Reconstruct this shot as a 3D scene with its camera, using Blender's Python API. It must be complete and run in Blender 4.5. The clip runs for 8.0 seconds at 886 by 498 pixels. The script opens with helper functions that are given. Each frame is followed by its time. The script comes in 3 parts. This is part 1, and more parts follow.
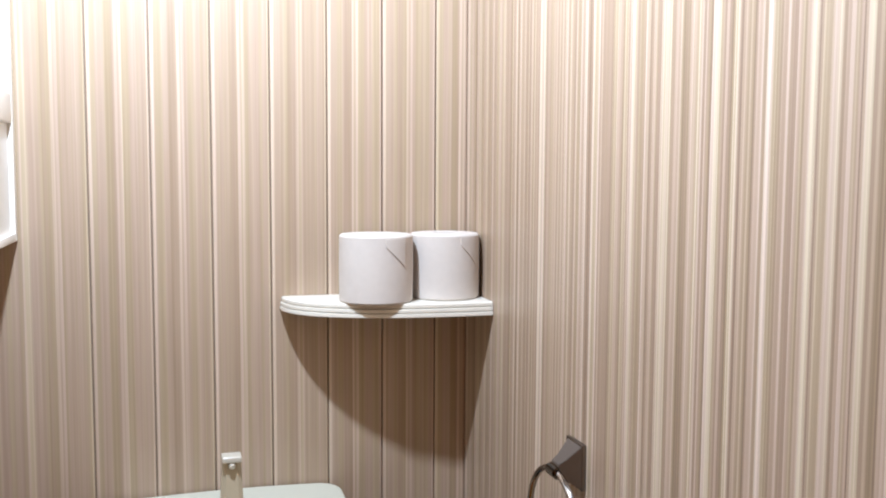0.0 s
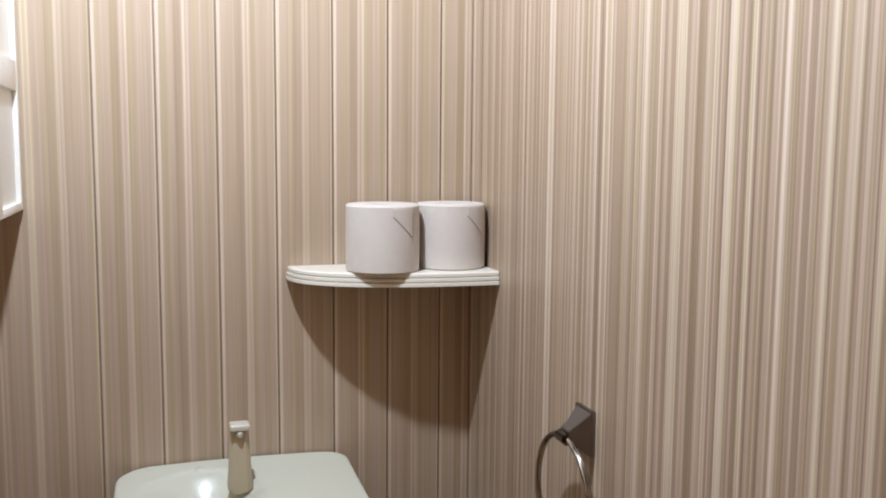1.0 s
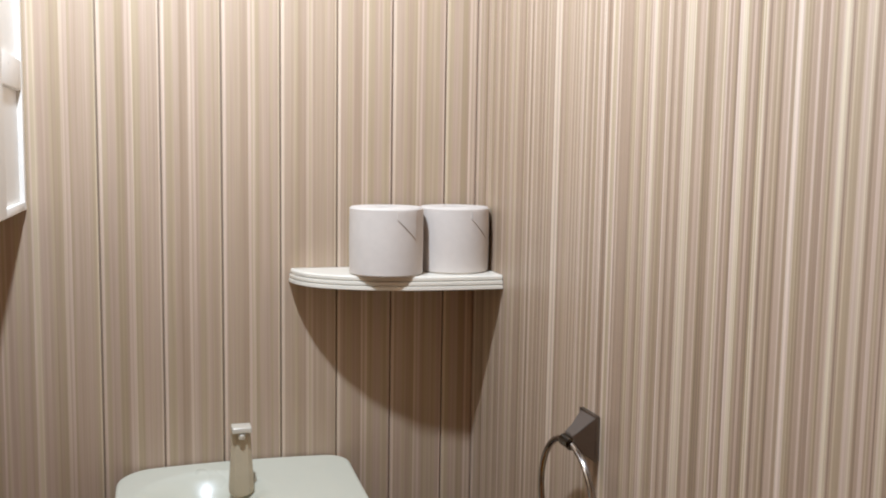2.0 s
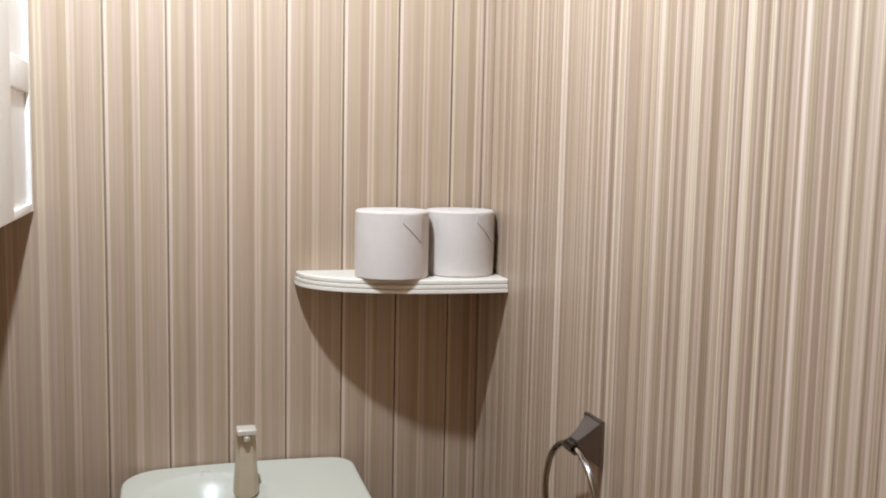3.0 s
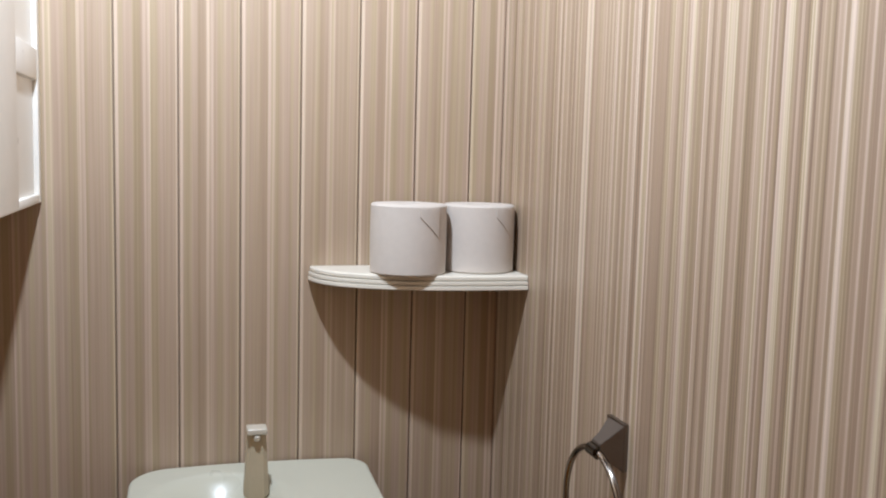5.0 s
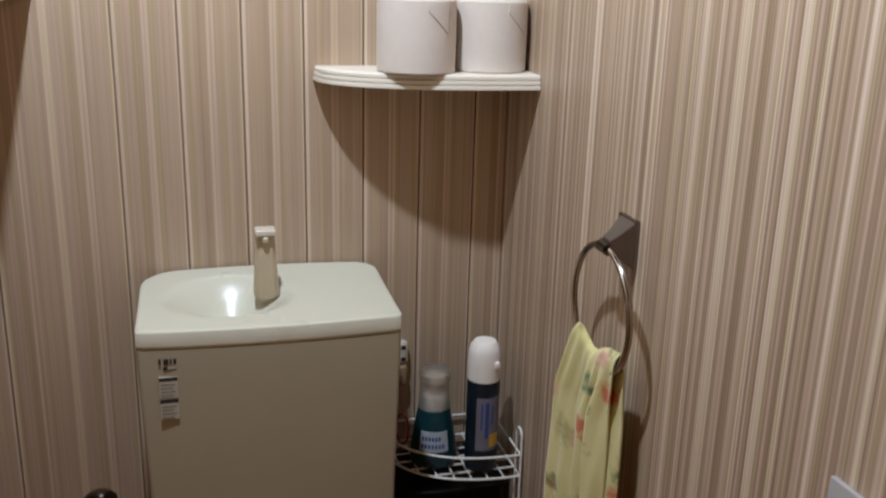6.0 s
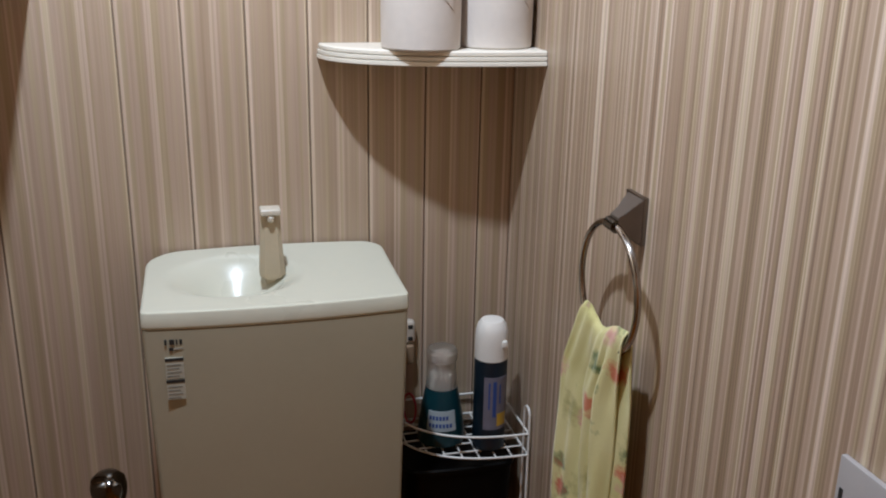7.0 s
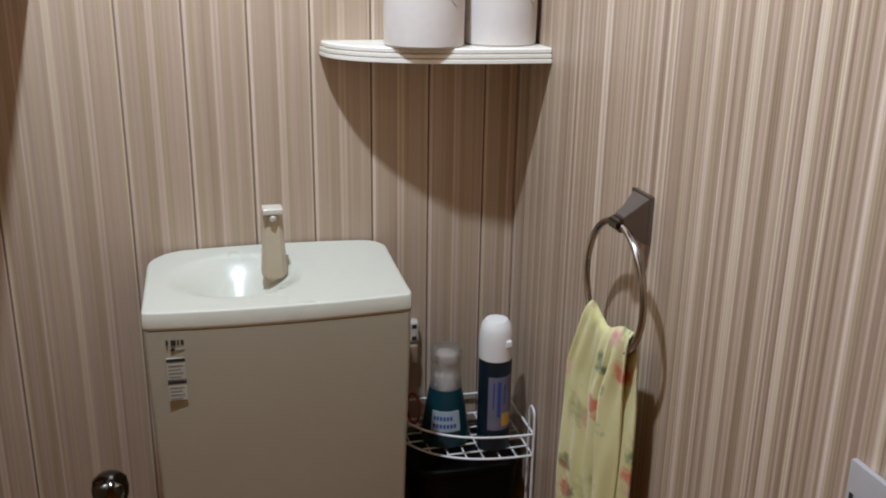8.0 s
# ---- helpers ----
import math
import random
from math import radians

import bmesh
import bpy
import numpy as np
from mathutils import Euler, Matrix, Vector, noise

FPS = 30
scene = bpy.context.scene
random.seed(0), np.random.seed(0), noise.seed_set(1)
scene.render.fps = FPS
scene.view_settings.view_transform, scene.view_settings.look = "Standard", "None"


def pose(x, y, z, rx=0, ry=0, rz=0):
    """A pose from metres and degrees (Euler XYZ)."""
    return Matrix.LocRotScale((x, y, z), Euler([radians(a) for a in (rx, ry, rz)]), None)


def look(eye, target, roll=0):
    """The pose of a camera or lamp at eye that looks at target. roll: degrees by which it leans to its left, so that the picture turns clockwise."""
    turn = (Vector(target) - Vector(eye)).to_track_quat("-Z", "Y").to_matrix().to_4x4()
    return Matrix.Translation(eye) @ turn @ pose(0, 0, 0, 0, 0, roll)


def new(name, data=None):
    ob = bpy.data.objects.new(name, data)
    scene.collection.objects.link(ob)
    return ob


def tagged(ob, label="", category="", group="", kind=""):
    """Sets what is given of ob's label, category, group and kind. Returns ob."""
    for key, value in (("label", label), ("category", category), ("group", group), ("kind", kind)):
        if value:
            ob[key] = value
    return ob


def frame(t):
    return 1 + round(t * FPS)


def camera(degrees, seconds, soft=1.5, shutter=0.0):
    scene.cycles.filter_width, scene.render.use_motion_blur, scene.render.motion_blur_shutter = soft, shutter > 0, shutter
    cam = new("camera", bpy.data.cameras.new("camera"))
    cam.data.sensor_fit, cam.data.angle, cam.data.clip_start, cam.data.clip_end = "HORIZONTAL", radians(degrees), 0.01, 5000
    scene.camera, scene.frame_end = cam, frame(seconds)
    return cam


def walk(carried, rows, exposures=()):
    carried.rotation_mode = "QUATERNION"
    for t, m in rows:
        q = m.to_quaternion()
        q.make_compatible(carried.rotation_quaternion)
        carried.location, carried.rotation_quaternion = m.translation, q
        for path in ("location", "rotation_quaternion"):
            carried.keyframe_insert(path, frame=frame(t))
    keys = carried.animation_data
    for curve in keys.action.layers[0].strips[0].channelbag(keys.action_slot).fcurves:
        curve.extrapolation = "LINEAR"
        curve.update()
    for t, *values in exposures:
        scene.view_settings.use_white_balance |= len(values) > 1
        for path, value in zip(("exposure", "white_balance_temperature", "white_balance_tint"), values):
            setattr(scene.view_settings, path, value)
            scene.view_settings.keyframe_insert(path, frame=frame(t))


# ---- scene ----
cam = camera(51.09, 8.0, soft=2.0, shutter=0.5)
PATH = [
    (0, (-0.5264, -1.6468, 1.4375), (0.0332, 0.2656, 1.2664), 0.32),
    (0.5, (-0.5506, -1.6447, 1.4230), (0.0292, 0.2599, 1.2328), 0.36),
    (1, (-0.5546, -1.6425, 1.4268), (0.0247, 0.2588, 1.2046), 0.46),
    (1.5, (-0.5551, -1.6394, 1.4245), (0.0211, 0.2636, 1.2084), 0.69),
    (1.7, (-0.5569, -1.6372, 1.4223), (0.0209, 0.2658, 1.2110), 0.78),
    (2.8, (-0.5677, -1.6390, 1.4288), (0.0114, 0.2636, 1.2178), 1.19),
    (3, (-0.5641, -1.6379, 1.4302), (0.0090, 0.2664, 1.2177), 1.18),
    (3.5, (-0.5677, -1.6347, 1.4339), (0.0024, 0.2702, 1.2188), 1.09),
    (4, (-0.5571, -1.6158, 1.4261), (-0.0047, 0.2959, 1.2262), 1.16),
    (4.2, (-0.5588, -1.6101, 1.4271), (-0.0067, 0.3018, 1.2273), 1.16),
    (5.3, (-0.5448, -1.5852, 1.3978), (-0.0194, 0.3311, 1.1711), 1.52),
    (5.5, (-0.5491, -1.5815, 1.3854), (-0.0215, 0.3177, 1.0472), 1.62),
    (5.7, (-0.5527, -1.5744, 1.3804), (-0.0264, 0.2986, 0.9167), 1.64),
    (6, (-0.5388, -1.5669, 1.3673), (-0.0357, 0.2819, 0.7938), 1.57),
    (6.5, (-0.5346, -1.5614, 1.3662), (-0.0445, 0.2772, 0.7501), 1.31),
    (7, (-0.5331, -1.5576, 1.3629), (-0.0497, 0.2826, 0.7465), 1.09),
    (7.5, (-0.5284, -1.5526, 1.3628), (-0.0542, 0.2887, 0.7425), 0.94),
    (8, (-0.5269, -1.5447, 1.3619), (-0.0552, 0.2965, 0.7393), 0.90),
]
walk(cam, [(t, look(eye, target, roll)) for t, eye, target, roll in PATH],
     exposures=((0.0, 0.31, 6150, 10), (0.5, -0.01, 6350, 10), (1.0, -0.09, 6450, 10), (1.7, -0.06, 6500, 10), (2.8, -0.03, 6500, 10), (4.2, -0.04, 6500, 10), (5.3, -0.25, 6550, 10),
                (6.0, -0.12, 6600, 10), (6.5, -0.04, 6550, 10), (7.0, -0.03, 6350, 10), (7.5, 0.02, 6200, 10), (8.0, 0.07, 6200, 10)))

# ---- light ----
world = bpy.data.worlds.new("world")
scene.world = world
world.use_nodes = True
world.node_tree.nodes["Background"].inputs[0].default_value = (0.02, 0.02, 0.02, 1)
bulb_data = bpy.data.lights.new("ceiling_bulb", "SPOT")
bulb_data.energy = 74.0
bulb_data.spot_size, bulb_data.spot_blend = radians(165), 0.35
bulb_data.color = (0.868, 1.0, 1.165)
bulb_data.shadow_soft_size = 0.030
bulb = new("ceiling_bulb", bulb_data)
bulb.location = (-0.574, -0.680, 2.26)


# ---- materials ----
def node_material(name):
    m = bpy.data.materials.new(name)
    m.use_nodes = True
    return m, m.node_tree, m.node_tree.nodes["Principled BSDF"]


def math_node(tree, op, a, b=None):
    n = tree.nodes.new("ShaderNodeMath")
    n.operation = op
    for i, v in enumerate((a, b)):
        if v is None:
            continue
        if isinstance(v, (int, float)):
            n.inputs[i].default_value = v
        else:
            tree.links.new(v, n.inputs[i])
    return n.outputs[0]


def ramp(tree, fac, stops, mode="LINEAR"):
    n = tree.nodes.new("ShaderNodeValToRGB")
    n.color_ramp.interpolation = mode
    el = n.color_ramp.elements
    while len(el) < len(stops):
        el.new(0.5)
    for e, (p, c) in zip(el, stops):
        e.position, e.color = p, (*c, 1)
    tree.links.new(fac, n.inputs[0])
    return n.outputs[0]


def mix(tree, fac, a, b, blend="MIX"):
    n = tree.nodes.new("ShaderNodeMix")
    n.data_type, n.blend_type = "RGBA", blend
    for i, v in ((0, fac), (6, a), (7, b)):
        if isinstance(v, (int, float)):
            n.inputs[i].default_value = v
        elif isinstance(v, tuple):
            n.inputs[i].default_value = (*v, 1)
        else:
            tree.links.new(v, n.inputs[i])
    return n.outputs[2]


def noise_node(tree, scale, detail=2.0, vector=None, w=None, rough=0.5):
    n = tree.nodes.new("ShaderNodeTexNoise")
    if w is not None:
        n.noise_dimensions = "1D"
        tree.links.new(w, n.inputs["W"])
    elif vector is not None:
        tree.links.new(vector, n.inputs["Vector"])
    n.inputs["Scale"].default_value = scale
    n.inputs["Detail"].default_value = detail
    n.inputs["Roughness"].default_value = rough
    return n.outputs["Fac"]


def bump(tree, bsdf, height, strength, distance):
    n = tree.nodes.new("ShaderNodeBump")
    n.inputs["Strength"].default_value = strength
    n.inputs["Distance"].default_value = distance
    tree.links.new(height, n.inputs["Height"])
    tree.links.new(n.outputs[0], bsdf.inputs["Normal"])


def plain(name, color, rough=0.4, metal=0.0, vary=0.08, scale=30.0, coat=0.0, bumpiness=0.0):
    """Paint, plastic or ceramic with faint uneven tone and gloss."""
    m, tree, bsdf = node_material(name)
    geo = tree.nodes.new("ShaderNodeNewGeometry")
    n1 = noise_node(tree, scale, 4.0, geo.outputs["Position"])
    n2 = noise_node(tree, scale * 9, 2.0, geo.outputs["Position"])
    both = math_node(tree, "ADD", math_node(tree, "MULTIPLY", n1, 0.7), math_node(tree, "MULTIPLY", n2, 0.3))
    lo = tuple(c * (1 - vary) for c in color)
    hi = tuple(min(1.0, c * (1 + vary)) for c in color)
    tree.links.new(ramp(tree, both, ((0.3, lo), (0.7, hi))), bsdf.inputs["Base Color"])
    r = math_node(tree, "ADD", math_node(tree, "MULTIPLY", n1, 0.12), rough - 0.06)
    tree.links.new(r, bsdf.inputs["Roughness"])
    bsdf.inputs["Metallic"].default_value = metal
    bsdf.inputs["Coat Weight"].default_value = coat
    if bumpiness:
        bump(tree, bsdf, n2, 0.4, bumpiness)
    return m


def ripple(material):
    """Slow unevenness of a fired glaze."""
    tree = material.node_tree
    geo = tree.nodes.new("ShaderNodeNewGeometry")
    wave = noise_node(tree, 30.0, 1.0, geo.outputs["Position"])
    bump(tree, tree.nodes["Principled BSDF"], wave, 0.35, 0.0022)


def striped_print(name, axis, period, start, unit, colors, gloss, lines, streaks, mode="LINEAR"):
    """Printed wall board: a repeating unit of vertical bands and hairlines that run the board's full height."""
    m, tree, bsdf = node_material(name)
    geo = tree.nodes.new("ShaderNodeNewGeometry")
    sep = tree.nodes.new("ShaderNodeSeparateXYZ")
    tree.links.new(geo.outputs["Position"], sep.inputs[0])
    u = math_node(tree, "MULTIPLY", sep.outputs[axis], -1.0)
    drift = noise_node(tree, 1.1, 1.0, geo.outputs["Position"])
    u = math_node(tree, "ADD", u, math_node(tree, "MULTIPLY", drift, 0.003))
    s = math_node(tree, "FRACT", math_node(tree, "DIVIDE", math_node(tree, "SUBTRACT", u, start), period))
    bands = ramp(tree, s, tuple((p, (v, v, v)) for p, v in unit), mode)
    v = tree.nodes.new("ShaderNodeTexVoronoi")
    v.voronoi_dimensions = "1D"
    tree.links.new(u, v.inputs["W"])
    v.inputs["Scale"].default_value = 210.0
    band = tree.nodes.new("ShaderNodeSeparateColor")
    tree.links.new(v.outputs["Color"], band.inputs[0])
    hair = tree.nodes.new("ShaderNodeTexVoronoi")
    hair.voronoi_dimensions = "1D"
    tree.links.new(u, hair.inputs["W"])
    hair.inputs["Scale"].default_value = 420.0
    hairs = tree.nodes.new("ShaderNodeSeparateColor")
    tree.links.new(hair.outputs["Color"], hairs.inputs[0])
    fine = noise_node(tree, 700.0, 2.0, w=u)
    total = math_node(tree, "ADD", bands, math_node(tree, "MULTIPLY", math_node(tree, "SUBTRACT", band.outputs[0], 0.5), 0.26 * lines))
    total = math_node(tree, "ADD", total, math_node(tree, "MULTIPLY", math_node(tree, "SUBTRACT", hairs.outputs[0], 0.5), 0.22 * lines))
    total = math_node(tree, "ADD", total, math_node(tree, "MULTIPLY", math_node(tree, "SUBTRACT", fine, 0.5), 0.25 * lines))
    stretch = tree.nodes.new("ShaderNodeVectorMath")
    stretch.operation = "MULTIPLY"
    tree.links.new(geo.outputs["Position"], stretch.inputs[0])
    stretch.inputs[1].default_value = (260.0, 260.0, 2.2)
    streak = noise_node(tree, 1.0, 3.0, stretch.outputs[0], rough=0.6)
    total = math_node(tree, "ADD", total, math_node(tree, "MULTIPLY", math_node(tree, "SUBTRACT", streak, 0.5), streaks))
    base = ramp(tree, total, tuple(zip((0.05, 0.35, 0.62, 0.95), colors)))
    hue = noise_node(tree, 75.0, 1.0, w=math_node(tree, "ADD", u, 3.7))
    base = mix(tree, ramp(tree, hue, ((0.42, (0, 0, 0)), (0.58, (0.8, 0.8, 0.8)))), base, (1.02, 0.985, 1.06), "MULTIPLY")
    base = mix(tree, ramp(tree, hue, ((0.38, (0.9, 0.9, 0.9)), (0.52, (0, 0, 0)))), base, (0.97, 0.985, 0.92), "MULTIPLY")
    cloud = noise_node(tree, 3.0, 3.0, geo.outputs["Position"])
    base = mix(tree, 0.35, base, ramp(tree, cloud, ((0.3, (0.88, 0.88, 0.88)), (0.7, (1, 1, 1)))), "MULTIPLY")
    tree.links.new(base, bsdf.inputs["Base Color"])
    bsdf.inputs["Roughness"].default_value = gloss
    bsdf.inputs["Specular IOR Level"].default_value = 0.5
    bump(tree, bsdf, total, 0.25, 0.0006)
    return m


# value of the print across one unit; BACK_UNIT's pale ends paint the grooves' edge highlights
BACK_UNIT = ((0.0, 0.78), (0.05, 0.78), (0.065, 0.56), (0.14, 0.52), (0.30, 0.56), (0.44, 0.46), (0.455, 0.70), (0.49, 0.70), (0.505, 0.52), (0.535, 0.72),
             (0.56, 0.72), (0.575, 0.42), (0.70, 0.40), (0.72, 0.54), (0.90, 0.50), (0.94, 0.56), (0.955, 0.78), (1.0, 0.78))
SIDE_UNIT = ((0.000, 0.40), (0.164, 0.27), (0.205, 0.72), (0.234, 0.54), (0.308, 0.72), (0.355, 0.22), (0.377, 0.66), (0.426, 0.34), (0.453, 0.80), (0.530, 0.42), (0.581, 0.52), (0.639, 0.32), (0.671, 0.72), (0.720, 0.36), (0.744, 0.64), (0.778, 0.48), (0.829, 0.36), (0.875, 0.76))
BOARD = striped_print("printed_board", 0, 0.10, 0.060, tuple((p, 0.54 + 1.05 * (v - 0.54)) for p, v in BACK_UNIT),
                      ((0.270, 0.186, 0.119), (0.378, 0.277, 0.186), (0.480, 0.366, 0.262), (0.70, 0.565, 0.425)), 0.34, 0.38, 0.50)
PAPER = striped_print("striped_board", 1, 0.1771, 0.7344, tuple((p, 0.50 + 0.62 * (v - 0.52)) for p, v in SIDE_UNIT),
                      ((0.235, 0.160, 0.104), (0.36, 0.262, 0.178), (0.468, 0.358, 0.258), (0.68, 0.565, 0.45)), 0.40, 1.55, 0.35, "CONSTANT")
GROOVE = plain("groove_shade", (0.26, 0.185, 0.125), 0.6)
# unseen ceiling, floor and front wall: orange-brown chosen so their bounce warms the shadows
CEILING = plain("ceiling_bounce", (0.22, 0.10, 0.018), 0.8, scale=60, bumpiness=0.001)
WARM_BOUNCE = plain("warm_bounce", (0.30, 0.105, 0.009), 0.4, vary=0.3, scale=14)
WHITE = plain("white_paint", (0.90, 0.87, 0.82), 0.30, vary=0.03)
SHELF_WHITE = plain("shelf_paint", (0.78, 0.73, 0.64), 0.35, vary=0.03, scale=40)
TISSUE = plain("tissue", (0.625, 0.565, 0.515), 0.9, vary=0.03, scale=80, bumpiness=0.0012)
CORE = plain("card_core", (0.35, 0.27, 0.2), 0.9)
# body tone darkened below the lid's to carry the shade on its front
SHADED_CERAMIC = plain("ceramic", (0.375, 0.338, 0.25), 0.16, vary=0.025, scale=9, coat=0.3)
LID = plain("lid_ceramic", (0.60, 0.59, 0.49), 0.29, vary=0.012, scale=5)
ripple(LID)
TAP = plain("tap_plastic", (0.50, 0.42, 0.30), 0.3, vary=0.04)
TAP_LIP = plain("tap_lip", (0.60, 0.55, 0.46), 0.3, vary=0.04)
CHROME = plain("chrome", (0.36, 0.33, 0.31), 0.14, metal=1.0, vary=0.1)
DARK_CHROME = plain("dark_chrome", (0.12, 0.11, 0.10), 0.1, metal=1.0, vary=0.1)
STEEL = plain("brushed_steel", (0.22, 0.195, 0.18), 0.34, metal=1.0, vary=0.08)
BLACK = plain("black_plastic", (0.0015, 0.0013, 0.0013), 0.35)
BLACK.node_tree.nodes["Principled BSDF"].inputs["Specular IOR Level"].default_value = 0.12
INK = plain("black_ink", (0.02, 0.02, 0.02), 0.5)
GREY_INK = plain("grey_ink", (0.22, 0.21, 0.18), 0.5)
STICKER = plain("sticker_paper", (0.42, 0.40, 0.33), 0.4)
WIRE = plain("white_wire", (0.74, 0.72, 0.68), 0.35, vary=0.06)
PINK_WIRE = plain("pink_wire", (0.6, 0.32, 0.32), 0.4)
RED = plain("red_plastic", (0.30, 0.02, 0.03), 0.4)
PINK = plain("pink_plastic", (0.5, 0.27, 0.26), 0.4)
TEAL = plain("teal_plastic", (0.003, 0.036, 0.048), 0.32, vary=0.15)
NAVY = plain("navy_can", (0.002, 0.009, 0.017), 0.35, vary=0.2)
LABEL = plain("pale_label", (0.34, 0.40, 0.43), 0.45)
LILAC = plain("lilac_label", (0.16, 0.155, 0.20), 0.35, vary=0.12, scale=70)
BLUE_INK = plain("blue_ink", (0.03, 0.07, 0.25), 0.4)
YELLOW_INK = plain("yellow_ink", (0.55, 0.33, 0.03), 0.4)
CAP_WHITE = plain("cap_white", (0.80, 0.77, 0.72), 0.3, vary=0.03)
SOCKET = plain("socket_plastic", (0.50, 0.44, 0.37), 0.4)
REMOTE = plain("remote_plastic", (0.37, 0.35, 0.35), 0.35, vary=0.03)
TAN = plain("tan_block", (0.24, 0.165, 0.10), 0.5)
RED_INK = plain("red_ink", (0.55, 0.05, 0.05), 0.4)


def clear_plastic():
    m, tree, bsdf = node_material("clear_cap")
    bsdf.inputs["Base Color"].default_value = (0.80, 0.78, 0.75, 1)
    bsdf.inputs["Roughness"].default_value = 0.30
    bsdf.inputs["Transmission Weight"].default_value = 0.93
    bsdf.inputs["IOR"].default_value = 1.08
    return m


CLEAR = clear_plastic()


def floral_cloth():
    m, tree, bsdf = node_material("floral_towel")
    geo = tree.nodes.new("ShaderNodeNewGeometry")
    warp = noise_node(tree, 75.0, 3.0, geo.outputs["Position"])
    soft = noise_node(tree, 9.0, 2.0, geo.outputs["Position"])
    base = ramp(tree, soft, ((0.3, (0.54, 0.49, 0.19)), (0.7, (0.68, 0.63, 0.32))))
    for scale, off, lo, hi, color in ((12.0, 3.3, 0.38, 0.14, (0.36, 0.33, 0.12)), (17.0, 7.1, 0.30, 0.12, (0.07, 0.13, 0.04)),
                                      (14.0, 0.3, 0.27, 0.10, (0.55, 0.13, 0.06)), (13.0, 5.2, 0.30, 0.12, (0.62, 0.30, 0.27))):
        mp = tree.nodes.new("ShaderNodeVectorMath")
        mp.operation = "ADD"
        tree.links.new(geo.outputs["Position"], mp.inputs[0])
        mp.inputs[1].default_value = (off, off * 1.7, off * 0.6)
        v = tree.nodes.new("ShaderNodeTexVoronoi")
        tree.links.new(mp.outputs[0], v.inputs["Vector"])
        v.inputs["Scale"].default_value = scale
        d = math_node(tree, "ADD", v.outputs["Distance"], math_node(tree, "MULTIPLY", math_node(tree, "SUBTRACT", warp, 0.5), 0.55))
        base = mix(tree, ramp(tree, d, ((hi, (0.9, 0.9, 0.9)), (lo, (0, 0, 0)))), base, color)
    tree.links.new(base, bsdf.inputs["Base Color"])
    bsdf.inputs["Roughness"].default_value = 0.95
    bsdf.inputs["Sheen Weight"].default_value = 0.2
    bump(tree, bsdf, noise_node(tree, 900.0, 2.0, geo.outputs["Position"]), 0.5, 0.001)
    return m


TOWEL = floral_cloth()


# ---- mesh helpers ----
def finish(name, bm, material, parent=None, label="", smooth=30):
    me = bpy.data.meshes.new(name)
    bmesh.ops.recalc_face_normals(bm, faces=bm.faces)
    bm.to_mesh(me)
    bm.free()
    me.materials.append(material)
    if smooth:
        me.shade_smooth()
        me.set_sharp_from_angle(angle=radians(smooth))
    ob = new(name, me)
    if parent is not None:
        ob.parent = parent
    if label:
        ob["label"] = label
    return ob


def part(name, bm, material, parent, label="", smooth=30):
    """One mesh object under a thing or a part."""
    return finish(name, bm, material, parent, label, smooth)


def thing(name, label, category, group="", kind=""):
    return tagged(new(name), label, category, group, kind)


def add_box(bm, lo, hi, bevel=0.0, segments=2):
    r = bmesh.ops.create_cube(bm, size=1.0)
    vs = r["verts"]
    for v in vs:
        v.co = Vector([lo[i] + (v.co[i] + 0.5) * (hi[i] - lo[i]) for i in range(3)])
    if bevel:
        es = list({e for v in vs for e in v.link_edges})
        bmesh.ops.bevel(bm, geom=es, offset=bevel, segments=segments, affect="EDGES", profile=0.6)
    return bm


def box(lo, hi, bevel=0.0, segments=2):
    return add_box(bmesh.new(), lo, hi, bevel, segments)


def add_tube(bm, pts, r, sides=10, closed=False):
    """A round bar along a line of points."""
    pts = [Vector(p) for p in pts]
    rings, n = [], len(pts)
    ref = None
    for i, p in enumerate(pts):
        a = pts[(i - 1) % n] if closed or i else p
        b = pts[(i + 1) % n] if closed or i < n - 1 else p
        d = (b - a).normalized()
        if ref is None:
            ref = Vector((0, 0, 1)) if abs(d.z) < 0.9 else Vector((1, 0, 0))
        s = d.cross(ref).normalized()
        ref = s.cross(d).normalized()
        rings.append([bm.verts.new(p + r * (math.cos(k * math.tau / sides) * s + math.sin(k * math.tau / sides) * ref)) for k in range(sides)])
    last = n if closed else n - 1
    for i in range(last):
        A, B = rings[i], rings[(i + 1) % n]
        if closed and i == n - 1:
            shift = min(range(sides), key=lambda q: (A[0].co - B[q].co).length)
            B = B[shift:] + B[:shift]
        for k in range(sides):
            bm.faces.new((A[k], A[(k + 1) % sides], B[(k + 1) % sides], B[k]))
    if not closed:
        bm.faces.new(rings[0][::-1])
        bm.faces.new(rings[-1])
    return bm


def lathe(profile, at=(0, 0, 0), sides=40, turn=None, cap=True):
    """A body of revolution about z from (radius, height) pairs."""
    bm = bmesh.new()
    rings = []
    for r, z in profile:
        rings.append([bm.verts.new((r * math.cos(k * math.tau / sides), r * math.sin(k * math.tau / sides), z)) for k in range(sides)])
    for A, B in zip(rings, rings[1:]):
        for k in range(sides):
            bm.faces.new((A[k], A[(k + 1) % sides], B[(k + 1) % sides], B[k]))
    if cap:
        bm.faces.new(rings[0][::-1])
        bm.faces.new(rings[-1])
    m = Matrix.Translation(at) @ (turn or Matrix())
    bmesh.ops.transform(bm, matrix=m, verts=bm.verts)
    return bm


